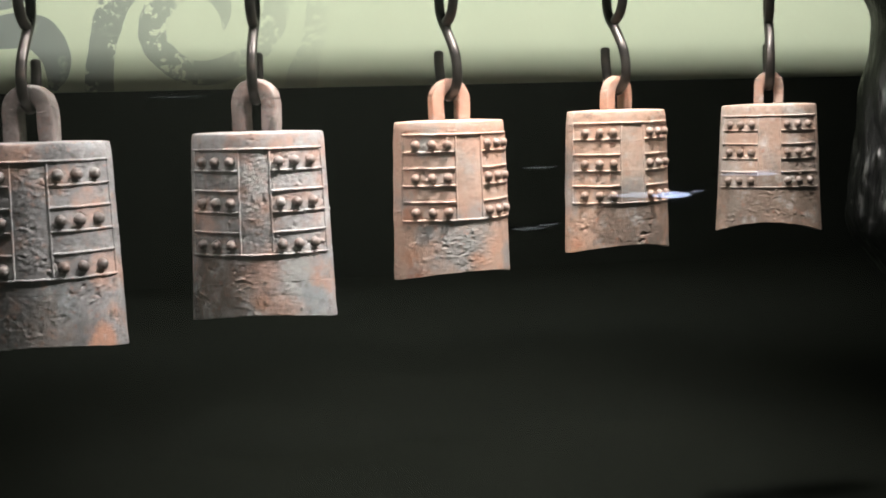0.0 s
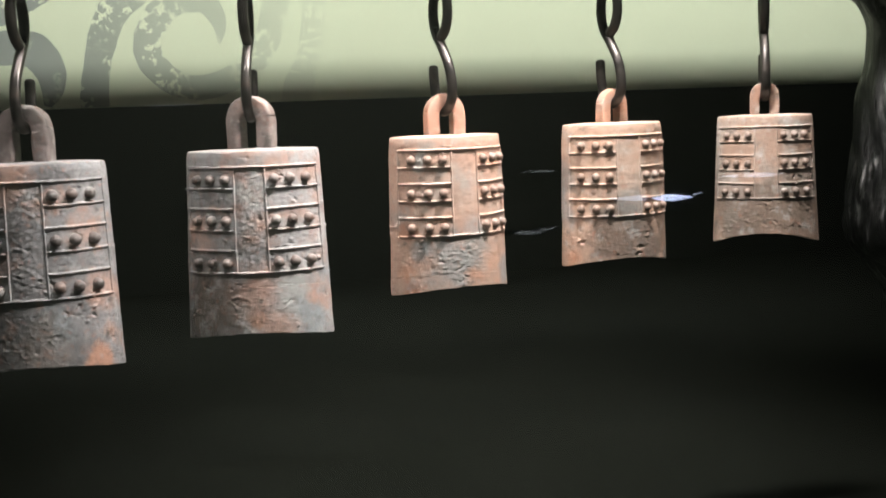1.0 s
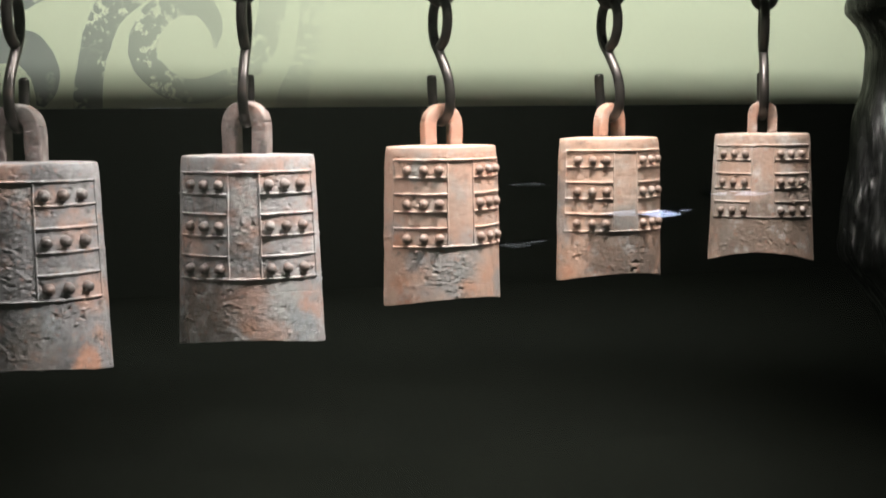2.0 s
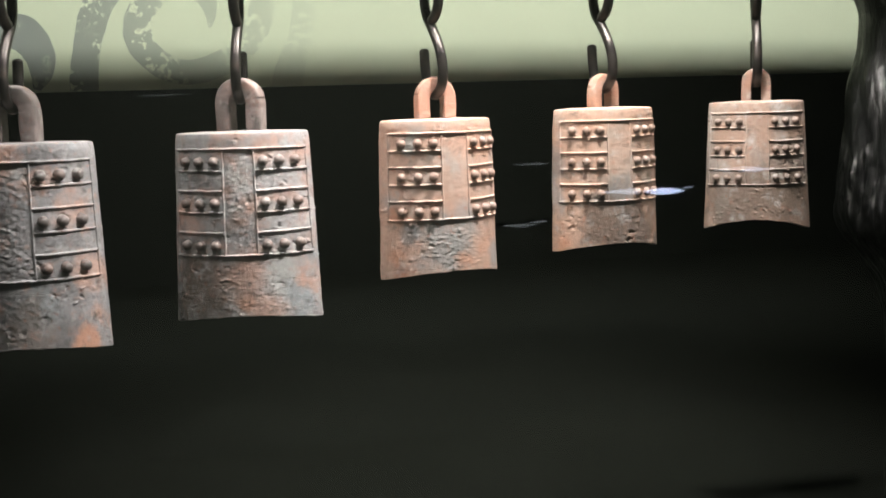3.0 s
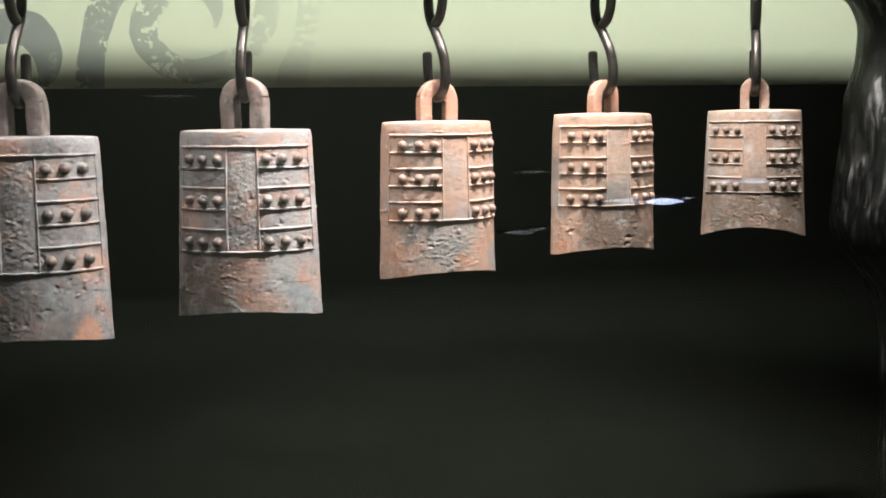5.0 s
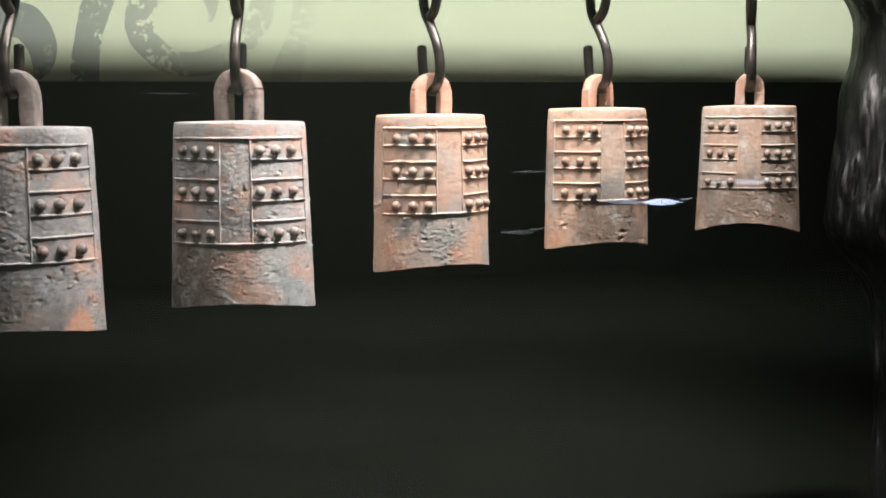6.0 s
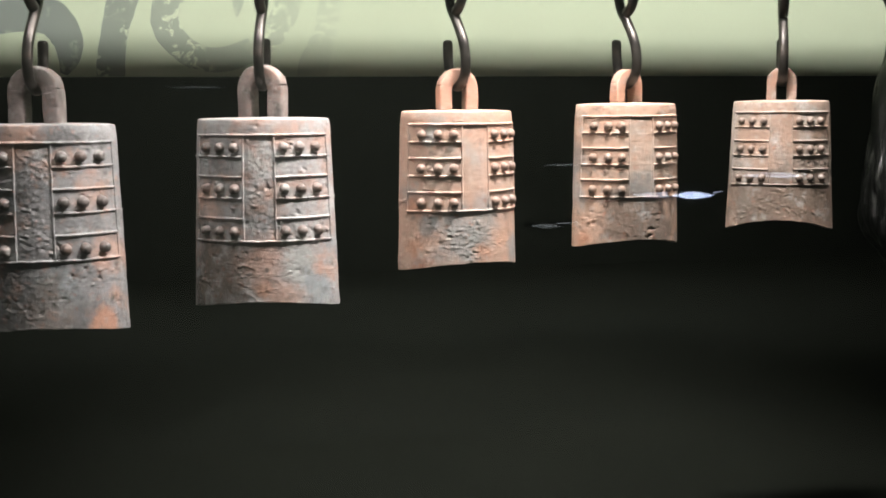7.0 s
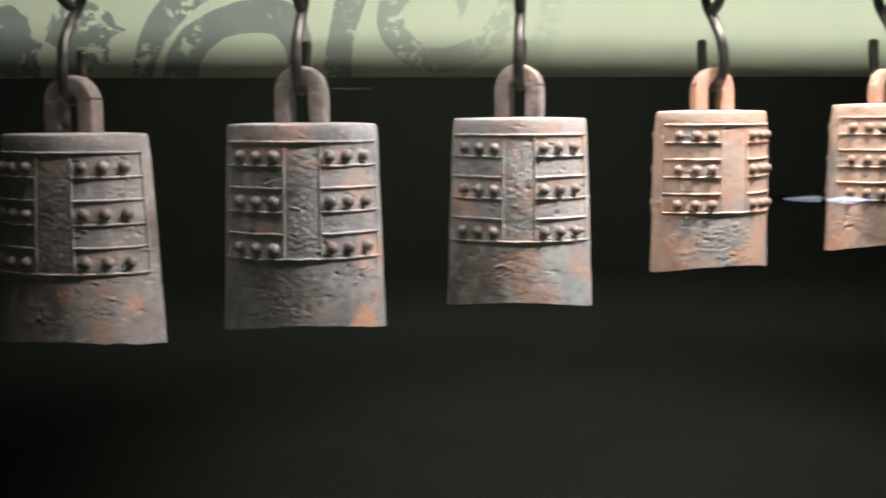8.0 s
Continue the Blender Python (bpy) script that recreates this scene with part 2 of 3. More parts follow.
# ---------------------------------------------------------------- the showcase
CASE_L, CASE_R, GLASS_Y, BACK_Y = -1.1, 2.2, 0.48, 1.65
FLOOR_Z, TOP_Z = 0.80, 2.06
structure("ground", (-4, -10, -0.1), (9.5, 2.6, 0.0), HALL_FLOOR, "dim dark floor of the exhibition hall", "floor")
structure("ceiling", (-4, -10, 3.0), (9.5, 2.6, 3.1), ROOM, "dark unlit ceiling of the exhibition hall", "ceiling")
structure("wall_south", (-4, -10.1, 0), (9.5, -10, 3), FAR_WALL, "dim dark wall of the exhibition hall", "wall")
structure("wall_west", (-4.1, -10, 0), (-4, 2.6, 3), FAR_WALL, "dim dark side wall of the hall", "wall")
structure("wall_east", (9.5, -10, 0), (9.6, 2.6, 3), FAR_WALL, "dim dark side wall of the hall", "wall")
# Dark colour stands in for the pale backdrop's lower part lying in shade.
structure("wall_north", (CASE_L, BACK_Y + 0.004, FLOOR_Z), (CASE_R, BACK_Y + 0.06, TOP_Z), DARK_WALL, "dark grey-green back of the showcase, standing for the pale panel in shade", "wall")
structure("case_floor", (CASE_L, GLASS_Y + 0.02, FLOOR_Z - 0.1), (CASE_R, BACK_Y + 0.06, FLOOR_Z), PLINTH, "dark cloth-covered floor of the showcase", "case floor")
structure("case_side_left", (CASE_L - 0.03, GLASS_Y, 0.0), (CASE_L, BACK_Y + 0.06, TOP_Z), DARK_WALL, "dark side wall of the showcase", "wall")
structure("case_side_right", (CASE_R, GLASS_Y, 0.0), (CASE_R + 0.03, BACK_Y + 0.06, TOP_Z), DARK_WALL, "dark side wall of the showcase", "wall")
structure("case_top", (CASE_L, GLASS_Y - 0.02, TOP_Z), (CASE_R, BACK_Y + 0.06, TOP_Z + 0.05), CASE_METAL, "dark top panel of the showcase", "case top")
structure("case_base", (CASE_L, GLASS_Y, 0.0), (CASE_R, BACK_Y + 0.06, FLOOR_Z - 0.1), CASE_METAL, "dark base cabinet of the showcase", "case base")
# Baffle, hood and shield are unseen boards, added to shape the lamps' light.
baffle = structure("light_baffle", (-1.55, -0.088, -0.01), (1.74, 0.154, 0.01), CASE_METAL, "unseen dark board added above the hanging row to cut the light", "board")
structure("lamp_hood", (CASE_L, 0.855, 1.88), (CASE_R, 0.863, TOP_Z), CASE_METAL, "unseen dark board added in front of the lamps to block their light", "board")
structure("light_shield", (CASE_L, 1.16, 1.779), (CASE_R, 1.168, TOP_Z), CASE_METAL, "unseen dark board added behind the lamps to block their light", "board")
baffle.matrix_world = pose(0.45, 1.2535, 1.77, 0, 0, -0.25)
pane = structure("window_1", (CASE_L, GLASS_Y - 0.004, FLOOR_Z - 0.1), (CASE_R, GLASS_Y + 0.004, TOP_Z), GLASS, "clear front glass of the showcase", "glass pane")
pane.visible_shadow = False
# Panel stops where its shade sets in; the dark wall continues below.
panel = structure("backdrop", (CASE_L, BACK_Y - 0.006, 1.5345), (CASE_R, BACK_Y + 0.002, TOP_Z - 0.01), PANEL, "pale green backdrop panel with faded grey cloud-scroll print", "backdrop")

# ---------------------------------------------------------------- scroll print on the backdrop
def scroll(points, label, ragged=0.10, ink=INK):
    """A flat printed ribbon: control points of (x, z, half width)."""
    line = catmull(points, 14)
    verts, faces = [], []
    for i, q in enumerate(line):
        a, b = line[max(i - 1, 0)], line[min(i + 1, len(line) - 1)]
        d = np.array([b[0] - a[0], b[1] - a[1]])
        d /= max(np.linalg.norm(d), 1e-9)
        for s in (-1, 1):
            w = max(q[2], 0.0005) * (1 + ragged * noise.noise(Vector((q[0] * 60 + s * 3.3, q[1] * 90, 0.3))))
            verts.append((q[0] - d[1] * w * s, BACK_Y - 0.0061 - 0.00004 * len(panel.children), max(1.535, q[1] + d[0] * w * s)))
    for i in range(len(line) - 1):
        faces.append((2 * i, 2 * i + 1, 2 * i + 3, 2 * i + 2))
    return child("scroll_print", mesh_of("scroll_print", verts, faces, ink, False), panel, label)


scroll([(-0.246, 1.495, 0.021), (-0.243, 1.545, 0.022), (-0.230, 1.577, 0.021), (-0.197, 1.601, 0.019), (-0.156, 1.612, 0.021), (-0.117, 1.609, 0.023), (-0.098, 1.585, 0.020), (-0.096, 1.558, 0.014), (-0.103, 1.538, 0.005)],
       "grey printed cloud scroll", 0.10, FULL_INK)
scroll([(-0.298, 1.495, 0.012), (-0.288, 1.56, 0.014), (-0.262, 1.61, 0.018), (-0.215, 1.648, 0.018), (-0.15, 1.66, 0.018), (-0.10, 1.69, 0.02)], "grey printed cloud scroll")
scroll([(-0.046, 1.495, 0.018), (-0.043, 1.56, 0.0175), (-0.034, 1.610, 0.0175), (-0.014, 1.658, 0.020), (0.03, 1.70, 0.024)], "grey printed cloud scroll")
scroll([(0.117, 1.612, 0.002), (0.118, 1.640, 0.010), (0.099, 1.668, 0.016), (0.062, 1.666, 0.0175), (0.034, 1.640, 0.018), (0.026, 1.603, 0.018), (0.045, 1.572, 0.017), (0.086, 1.556, 0.016),
        (0.132, 1.568, 0.016), (0.170, 1.60, 0.017), (0.190, 1.65, 0.018), (0.195, 1.70, 0.018)], "pale grey printed cloud scroll")
scroll([(0.208, 1.495, 0.018), (0.217, 1.55, 0.02), (0.235, 1.60, 0.016), (0.25, 1.70, 0.016)], "pale grey printed cloud scroll")
scroll([(-0.462, 1.622, 0.010), (-0.452, 1.595, 0.026), (-0.446, 1.560, 0.027), (-0.440, 1.496, 0.014)], "ragged grey printed cloud blotch", 0.5)
scroll([(-0.376, 1.632, 0.014), (-0.372, 1.605, 0.040), (-0.366, 1.572, 0.044), (-0.350, 1.545, 0.022)], "ragged grey printed cloud blotch", 0.5)

# ---------------------------------------------------------------- bells
BANDS = (0.082, 0.196, 0.302, 0.416, 0.522, 0.646)
BOSS_ROWS = (0.148, 0.366, 0.590)


class Form:
    """The almond-section body of one bell; places on it by u (across) and v (down)."""

    def __init__(self, top, bottom, height, deep, arch):
        self.top, self.bottom, self.height, self.deep, self.arch = top, bottom, height, deep, arch

    def at(self, u, v, out=0.0, side=-1):
        a = (self.top + (self.bottom - self.top) * v) * (1 - 0.012 * math.exp(-((v) / 0.02) ** 2))
        k = max(0.0, 1 - u * u)
        x, y = a * u, side * a * self.deep * k ** 0.72
        z = -v * self.height + self.arch * self.height * k * max(0.0, (v - 0.5) / 0.5) ** 2
        nx, ny = u * 0.95, side * max(k, 0.0) ** 0.5
        ln = math.hypot(nx, ny) or 1.0
        return Vector((x + nx / ln * out, y + ny / ln * out, z))


def bell_body(form, seed, crust):
    nu, nv = 150, 200
    ring = []
    for side in (-1, 1):
        for i in range(nu):
            u = math.sin((i / nu - 0.5) * math.pi) * -side
            ring.append((u, side))
    n = len(ring)
    verts, faces = [], []
    for j in range(nv + 1):
        v = j / nv
        for u, side in ring:
            p = form.at(u, v, 0.0, side)
            rough = 1.0 if crust > 0.0008 else 0.55
            q = p * 1000 / 26 + Vector((seed * 7.3, seed * 3.1, seed))
            h = 0.0003 * noise.noise(q) + 0.0001 * noise.noise(q * 3.1) + 0.00010 * noise.noise(q * 8.7)
            gnawed = min(1.0, max(0.0, 2.6 * noise.noise(q * 1.15 + Vector((6, 2, 9))) + (0.25 if rough > 0.9 else -0.05)))
            gnawed *= min(1.0, v / 0.07)
            if crust < 0.0008 and abs(u) < 0.23 and 0.08 < v < 0.65:
                gnawed *= 0.25
            pit = noise.noise(q * 6.1 + Vector((9, 1, 4)))
            if pit > 0.33:
                h -= 0.0042 * (pit - 0.33) * gnawed
            scab = noise.noise(q * 7.3 + Vector((2, 8, 5)))
            if scab > 0.36:
                h += 0.0042 * (scab - 0.36) * gnawed
            grit = noise.noise(q * 9.5 + Vector((5, 3, 7)))
            if grit > 0.3:
                h += 0.0022 * rough * (grit - 0.3) * max(0.0, noise.noise(q * 0.8 + Vector((3, 3, 3))) + 0.25)
            if v > 0.68 and abs(u) < 0.62:
                lines = abs(noise.noise(Vector((p.x * 230 + p.z * 90, p.z * 560, seed)) + Vector((noise.noise(q), 0, 0))))
                fade = min(1, (v - 0.68) * 14) * min(1, (0.97 - v) * 14 if v < 0.97 else 0) * min(1, (0.62 - abs(u)) * 5)
                cast = 0.5 + 0.9 * noise.noise(q * 0.9 + Vector((4, 4, 1)))
                h += (0.0003 if crust > 0.0008 else 0.0005) * form.height / 0.2 * (0.26 - min(lines, 0.26)) / 0.26 * fade * max(0.0, cast)
                h += 0.0015 * max(0.0, noise.noise(q * 6.5 + Vector((1, 6, 2))) - 0.15) * fade * max(0.0, cast)
            if abs(u) < 0.20 and 0.1 < v < 0.64:
                h += crust * (0.30 * noise.noise(q * 9.0) + 0.25 * noise.noise(q * 5.0))
            place = form.at(u, v, h - 0.0004 * (j == 0), side)
            if v > 0.9:
                place.z += rough * (v - 0.9) * 10 * (0.0018 * noise.noise(Vector((u * 7, side * 3, seed))) + 0.0012 * noise.noise(Vector((u * 24, side * 3, seed))))
            verts.append(place)
    for j in range(nv):
        for i in range(n):
            i2 = (i + 1) % n
            faces.append((j * n + i, (j + 1) * n + i, (j + 1) * n + i2, j * n + i2))
    # inner skin
    base = len(verts)
    for j in range(9):
        v = 1 - j / 8 * 0.95
        for u, side in ring:
            p = form.at(u, v, 0.0, side)
            verts.append(Vector((p.x * 0.91, p.y * 0.88, p.z)))
    low = nv * n
    for i in range(n):
        i2 = (i + 1) % n
        faces.append((low + i, base + i, base + i2, low + i2))
        for j in range(8):
            faces.append((base + j * n + i, base + (j + 1) * n + i, base + (j + 1) * n + i2, base + j * n + i2))
    faces.append(tuple(base + 8 * n + i for i in range(n)))
    # top plate, in rings towards the middle
    last = 0
    for k, (s, z) in enumerate(((0.985, 0.0004), (0.95, 0.0007), (0.7, 0.0014), (0.35, 0.0019))):
        here = len(verts)
        for i in range(n):
            p = verts[i]
            verts.append(Vector((p.x * s, p.y * s, z + 0.0005 * noise.noise(Vector((p.x * 90 * s, p.y * 90 * s, seed))))))
        for i in range(n):
            i2 = (i + 1) % n
            faces.append((here + i, last + i, last + i2, here + i2))
        last = here
    faces.append(tuple(last + i for i in range(n))[::-1])
    return verts, faces


def ridge_mesh(form, line, radius, seed, side, material):
    """A low rounded cast line on the bell, along (u, v) places."""
    verts, faces = [], []
    pts = [form.at(u, v, 0.0, side) for u, v in line]
    outs = [(form.at(u, v, 0.01, side) - form.at(u, v, 0.0, side)).normalized() for u, v in line]
    n, prof = len(pts), ((-1.1, -0.9), (-0.9, 0.5), (-0.4, 1.15), (0.4, 1.15), (0.9, 0.5), (1.1, -0.9))
    for i in range(n):
        d = (pts[min(i + 1, n - 1)] - pts[max(i - 1, 0)]).normalized()
        w = outs[i].cross(d).normalized()
        s = radius * (1 + 0.28 * noise.noise(Vector((i * 0.45, seed, 2.0))))
        drift = w * (0.0006 * noise.noise(Vector((i * 0.22, seed * 1.7, 5.0))))
        for a, h in prof:
            verts.append(pts[i] + drift + w * a * s + outs[i] * h * s)
    k = len(prof)
    for i in range(n - 1):
        for j in range(k - 1):
            faces.append((i * k + j, i * k + j + 1, (i + 1) * k + j + 1, (i + 1) * k + j))
    faces.append(tuple(range(k)))
    faces.append(tuple((n - 1) * k + j for j in range(k))[::-1])
    return mesh_of("ridge", verts, faces, material)


def boss_mesh(radius, material, seed):
    verts, faces = [], []
    prof = ((1.16, -0.35), (1.04, 0.12), (0.97, 0.5), (0.85, 0.88), (0.6, 1.14), (0.22, 1.25))
    ns = 14
    for r, h in prof:
        for k in range(ns):
            a = 2 * math.pi * k / ns
            wob = 1 + 0.07 * noise.noise(Vector((math.cos(a) * 1.6, math.sin(a) * 1.6, seed + h)))
            verts.append((r * radius * math.cos(a) * wob, -h * radius, r * radius * math.sin(a) * wob))
    for i in range(len(prof) - 1):
        for k in range(ns):
            k2 = (k + 1) % ns
            faces.append((i * ns + k, i * ns + k2, (i + 1) * ns + k2, (i + 1) * ns + k))
    faces.append(tuple((len(prof) - 1) * ns + k for k in range(ns)))
    return mesh_of("boss", verts, faces, material)


def handle_mesh(width, height, leg, deep, material, seed):
    """An upright strap loop: two legs and a round top."""
    r = width / 2 - leg / 2
    line = []
    drop = height - leg / 2 - r + 0.004
    line += [(-r * 1.03, -0.004 + drop * i / 28) for i in range(29)]
    line += [(-r * math.cos(math.pi * i / 48), height - leg / 2 - r + r * math.sin(math.pi * i / 48)) for i in range(1, 48)]
    line += [(r * 1.03, -0.004 + drop * (28 - i) / 28) for i in range(29)]
    prof = []
    for k in range(20):
        a = 2 * math.pi * k / 20
        c, s = math.cos(a), math.sin(a)
        prof.append((math.copysign(abs(c) ** 0.32, c) * leg / 2, math.copysign(abs(s) ** 0.32, s) * deep / 2))
    verts, faces = [], []
    n = len(line)
    for i, (x, z) in enumerate(line):
        a, b = line[max(i - 1, 0)], line[min(i + 1, n - 1)]
        d = Vector((b[0] - a[0], b[1] - a[1])).normalized()
        for p, q in prof:
            e = 0.0006 * noise.noise(Vector((x * 90 + p * 200, q * 200, z * 90 + seed))) + 0.0005 * noise.noise(Vector((x * 300 + p * 300, q * 300, z * 300 + seed)))
            cut = 0.0005 * max(0.0, math.sin(i * 1.1 + 3.0 * noise.noise(Vector((i * 0.4, p * 320, seed)))) - 0.3) * (0.5 + noise.noise(Vector((x * 120, p * 260, z * 120 + seed)))) if abs(p) < leg * 0.42 else 0.0
            dot = noise.noise(Vector((x * 420, p * 900, z * 420 + seed)))
            if abs(p) < leg * 0.36:
                cut += 0.0009 * max(0.0, dot - 0.05)
            q -= math.copysign(cut, q)
            verts.append((x - d.y * (p + e), q + e * 0.6, z + d.x * (p + e)))
    k = len(prof)
    for i in range(n - 1):
        for j in range(k):
            j2 = (j + 1) % k
            faces.append((i * k + j, (i + 1) * k + j, (i + 1) * k + j2, i * k + j2))
    faces.append(tuple(range(k)))
    faces.append(tuple((n - 1) * k + j for j in range(k))[::-1])
    return mesh_of("handle", verts, faces, material)


def make_bell(x, y, z, yaw, lean, top, bottom, height, deep, arch, hw, hh, paint, seed, crust, label, marks=(), squeeze=1.0, strap_turn=0.0):
    """Single marks, stain and painted shade alike, come by (u, v, radius, colour, strength) on the front face."""
    form = Form(top, bottom, height, deep, arch)
    here = pose(x, y, z, 0, lean, yaw)
    relief = 0.6 if crust > 0.0008 else 0.38
    world_marks = [(tuple(here @ form.at(u, v)), rad, col, k) for u, v, rad, col, k in marks]
    material = patina(*paint, world_marks, relief)
    # Slightly paler copy of the body colour for the raised lines.
    raised = patina(paint[0] + "_paler", *paint[1:], world_marks, relief * 0.7, 0.12)
    # Bosses darker than the body: their shaded undersides are put into the colour.
    knob = patina(paint[0] + "_shaded_knob", paint[1], paint[2], tuple(q * k for q, k in zip(paint[3], (0.52, 0.43, 0.39))), tuple(q * 0.46 for q in paint[4]), paint[5], (), 0.3)
    knob.node_tree.nodes["Principled BSDF"].inputs["Specular IOR Level"].default_value = 0.8
    bell = tagged(new("bell"), label, "bell", "hanging bronze bells")
    bell.matrix_world = here
    bands, rows = [q * squeeze for q in BANDS], [q * squeeze for q in BOSS_ROWS]
    v, f = bell_body(form, seed, crust)
    child("body", mesh_of("body", v, f, material), bell)
    strap = patina(paint[0] + "_strap", paint[1], paint[2], tuple(q * k for q, k in zip(paint[3], (0.88, 0.72, 0.64) if crust < 0.0008 else (0.58, 0.48, 0.44))), tuple(q * k for q, k in zip(paint[4], (0.88, 0.74, 0.70) if crust < 0.0008 else (0.62, 0.52, 0.48))), paint[5] + 0.04, (), 0.9)
    child("handle", handle_mesh(hw, hh, hw * 0.34, hw * 0.42, strap, seed), bell, "", pose(0, 0, 0, 0, 0, strap_turn))
    rr = top * 0.021
    boss = boss_mesh(top * 0.073, knob, seed)
    for side in (-1, 1):
        lines = [[(-0.93 + 1.86 * i / 60, bands[0]) for i in range(61)], [(-0.93 + 1.86 * i / 60, bands[5]) for i in range(61)]]
        for s in (-1, 1):
            for b in bands[1:5]:
                lines.append([(s * (0.235 + 0.695 * i / 24), b) for i in range(25)])
            for u in (0.225, 0.935):
                lines.append([(s * u, bands[0] + (bands[5] - bands[0]) * i / 40) for i in range(41)])
        for i, line in enumerate(lines):
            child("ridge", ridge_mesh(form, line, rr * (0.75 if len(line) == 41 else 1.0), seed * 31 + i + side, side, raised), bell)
        for row in rows:
            for u in (-0.785, -0.575, -0.355, 0.355, 0.575, 0.785):
                p = form.at(u, row, 0.0, side)
                o = form.at(u, row, 0.01, side) - p
                turn = Vector((0, -1, 0)).rotation_difference(o.normalized()).to_matrix().to_4x4()
                spin = Matrix.Rotation((u * 7 + row * 11 + seed) % 6.28, 4, "Y")
                child("boss", boss, bell, "", Matrix.Translation(p) @ turn @ Matrix.Rotation(0.12, 4, "X") @ spin)
    return bell


ROW_Y = 1.255
ORANGE, SLATE, UMBER, ASH, ROSE = (0.58, 0.30, 0.195), (0.29, 0.31, 0.32), (0.17, 0.13, 0.105), (0.42, 0.42, 0.40), (0.50, 0.30, 0.23)
make_bell(-0.318, ROW_Y, 1.470, -16, 0, 0.074, 0.0865, 0.202, 0.66, 0.045, 0.052, 0.056, ("grey_brown_patina", (1.3, 0.2, 0.7), 0.58, (0.21, 0.182, 0.178), (0.34, 0.21, 0.165), 0.0), 1, 0.0011,
          "large dull grey-brown bronze bell with boss rows, hanging from a hook",
          ((0.78, 0.80, 0.014, ORANGE, 0.7), (0.15, 0.74, 0.012, (0.42, 0.22, 0.15), 0.6), (0.5, 0.93, 0.012, ORANGE, 0.5), (0.3, 0.92, 0.035, UMBER, 0.5), (-0.5, 0.9, 0.04, ROSE, 0.4)), 1.0, -6)
make_bell(-0.100, ROW_Y, 1.478, -3, 0, 0.0735, 0.0805, 0.203, 0.66, 0.05, 0.051, 0.057, ("blue_grey_patina", (4.1, 1.2, 0.1), 0.60, (0.225, 0.215, 0.217), (0.50, 0.27, 0.185), 0.03), 2, 0.0013,
          "large blue-grey bronze bell with an orange rust patch at its rim",
          ((-0.65, 0.84, 0.045, (0.095, 0.09, 0.088), 0.75), (0.25, 0.80, 0.02, (0.33, 0.35, 0.355), 0.6), (-0.75, 0.25, 0.035, (0.19, 0.175, 0.172), 0.6), (-0.2, 0.085, 0.022, ORANGE, 0.45), (0.74, 0.96, 0.019, (0.54, 0.27, 0.175), 0.8), (0.85, 0.62, 0.022, ROSE, 0.7), (0.72, 0.30, 0.022, ROSE, 0.6), (-0.25, 0.76, 0.04, (0.10, 0.10, 0.10), 0.7), (0.1, 0.93, 0.03, UMBER, 0.5)), 0.985, -14)
make_bell(0.118, ROW_Y, 1.482, -12, 0, 0.067, 0.074, 0.190, 0.66, 0.05, 0.0475, 0.0545, ("grey_rust_patina", (7.7, 0.5, 2.3), 0.55, (0.345, 0.327, 0.325), (0.52, 0.32, 0.25), 0.015), 3, 0.0010,
          "mottled grey and rust-red bronze bell with three boss rows",
          # First two near-black marks: left-edge shade put partly into the colour.
          ((-0.92, 0.9, 0.058, (0.06, 0.053, 0.05), 0.95), (-0.97, 0.5, 0.03, (0.13, 0.115, 0.11), 0.7), (0.35, 0.09, 0.016, ORANGE, 0.5), (0.0, 0.76, 0.028, ROSE, 0.75), (0.55, 0.75, 0.03, ASH, 0.7), (0.75, 0.85, 0.02, SLATE, 0.8), (0.06, 0.40, 0.018, ORANGE, 0.4), (0.0, 0.22, 0.02, ASH, 0.7), (-0.55, 0.8, 0.035, UMBER, 0.6), (0.3, 0.97, 0.02, ORANGE, 0.5)), 0.985, -16)
make_bell(0.3195, ROW_Y, 1.488, 12, 0, 0.0635, 0.068, 0.163, 0.68, 0.05, 0.0415, 0.0447, ("pink_rust_patina", (2.2, 3.5, 1.9), 0.34, (0.43, 0.37, 0.335), (0.60, 0.38, 0.29), -0.03), 4, 0.0004,
          "medium pinkish rust-coloured bronze bell with a grey lower band",
          ((0.5, 0.12, 0.03, (0.60, 0.345, 0.25), 0.7), (-0.5, 0.34, 0.03, (0.52, 0.44, 0.385), 0.6), (0.1, 0.58, 0.014, (0.34, 0.33, 0.33), 0.6), (-0.96, 0.5, 0.014, SLATE, 0.5), (-0.3, 0.82, 0.034, (0.30, 0.30, 0.295), 0.85), (0.2, 0.78, 0.028, (0.31, 0.30, 0.285), 0.8), (-0.88, 0.84, 0.015, ORANGE, 0.85), (-0.9, 0.6, 0.012, (0.52, 0.25, 0.16), 0.7), (-0.82, 0.97, 0.010, (0.40, 0.17, 0.11), 0.8), (-0.7, 0.74, 0.014, SLATE, 0.6), (0.45, 0.87, 0.024, (0.60, 0.36, 0.26), 0.8), (0.15, 0.93, 0.012, ORANGE, 0.6), (0.8, 0.9, 0.016, SLATE, 0.7), (-0.7, 0.16, 0.012, ASH, 0.8), (0.05, 0.35, 0.03, (0.54, 0.36, 0.28), 0.8)), 0.965, -8)
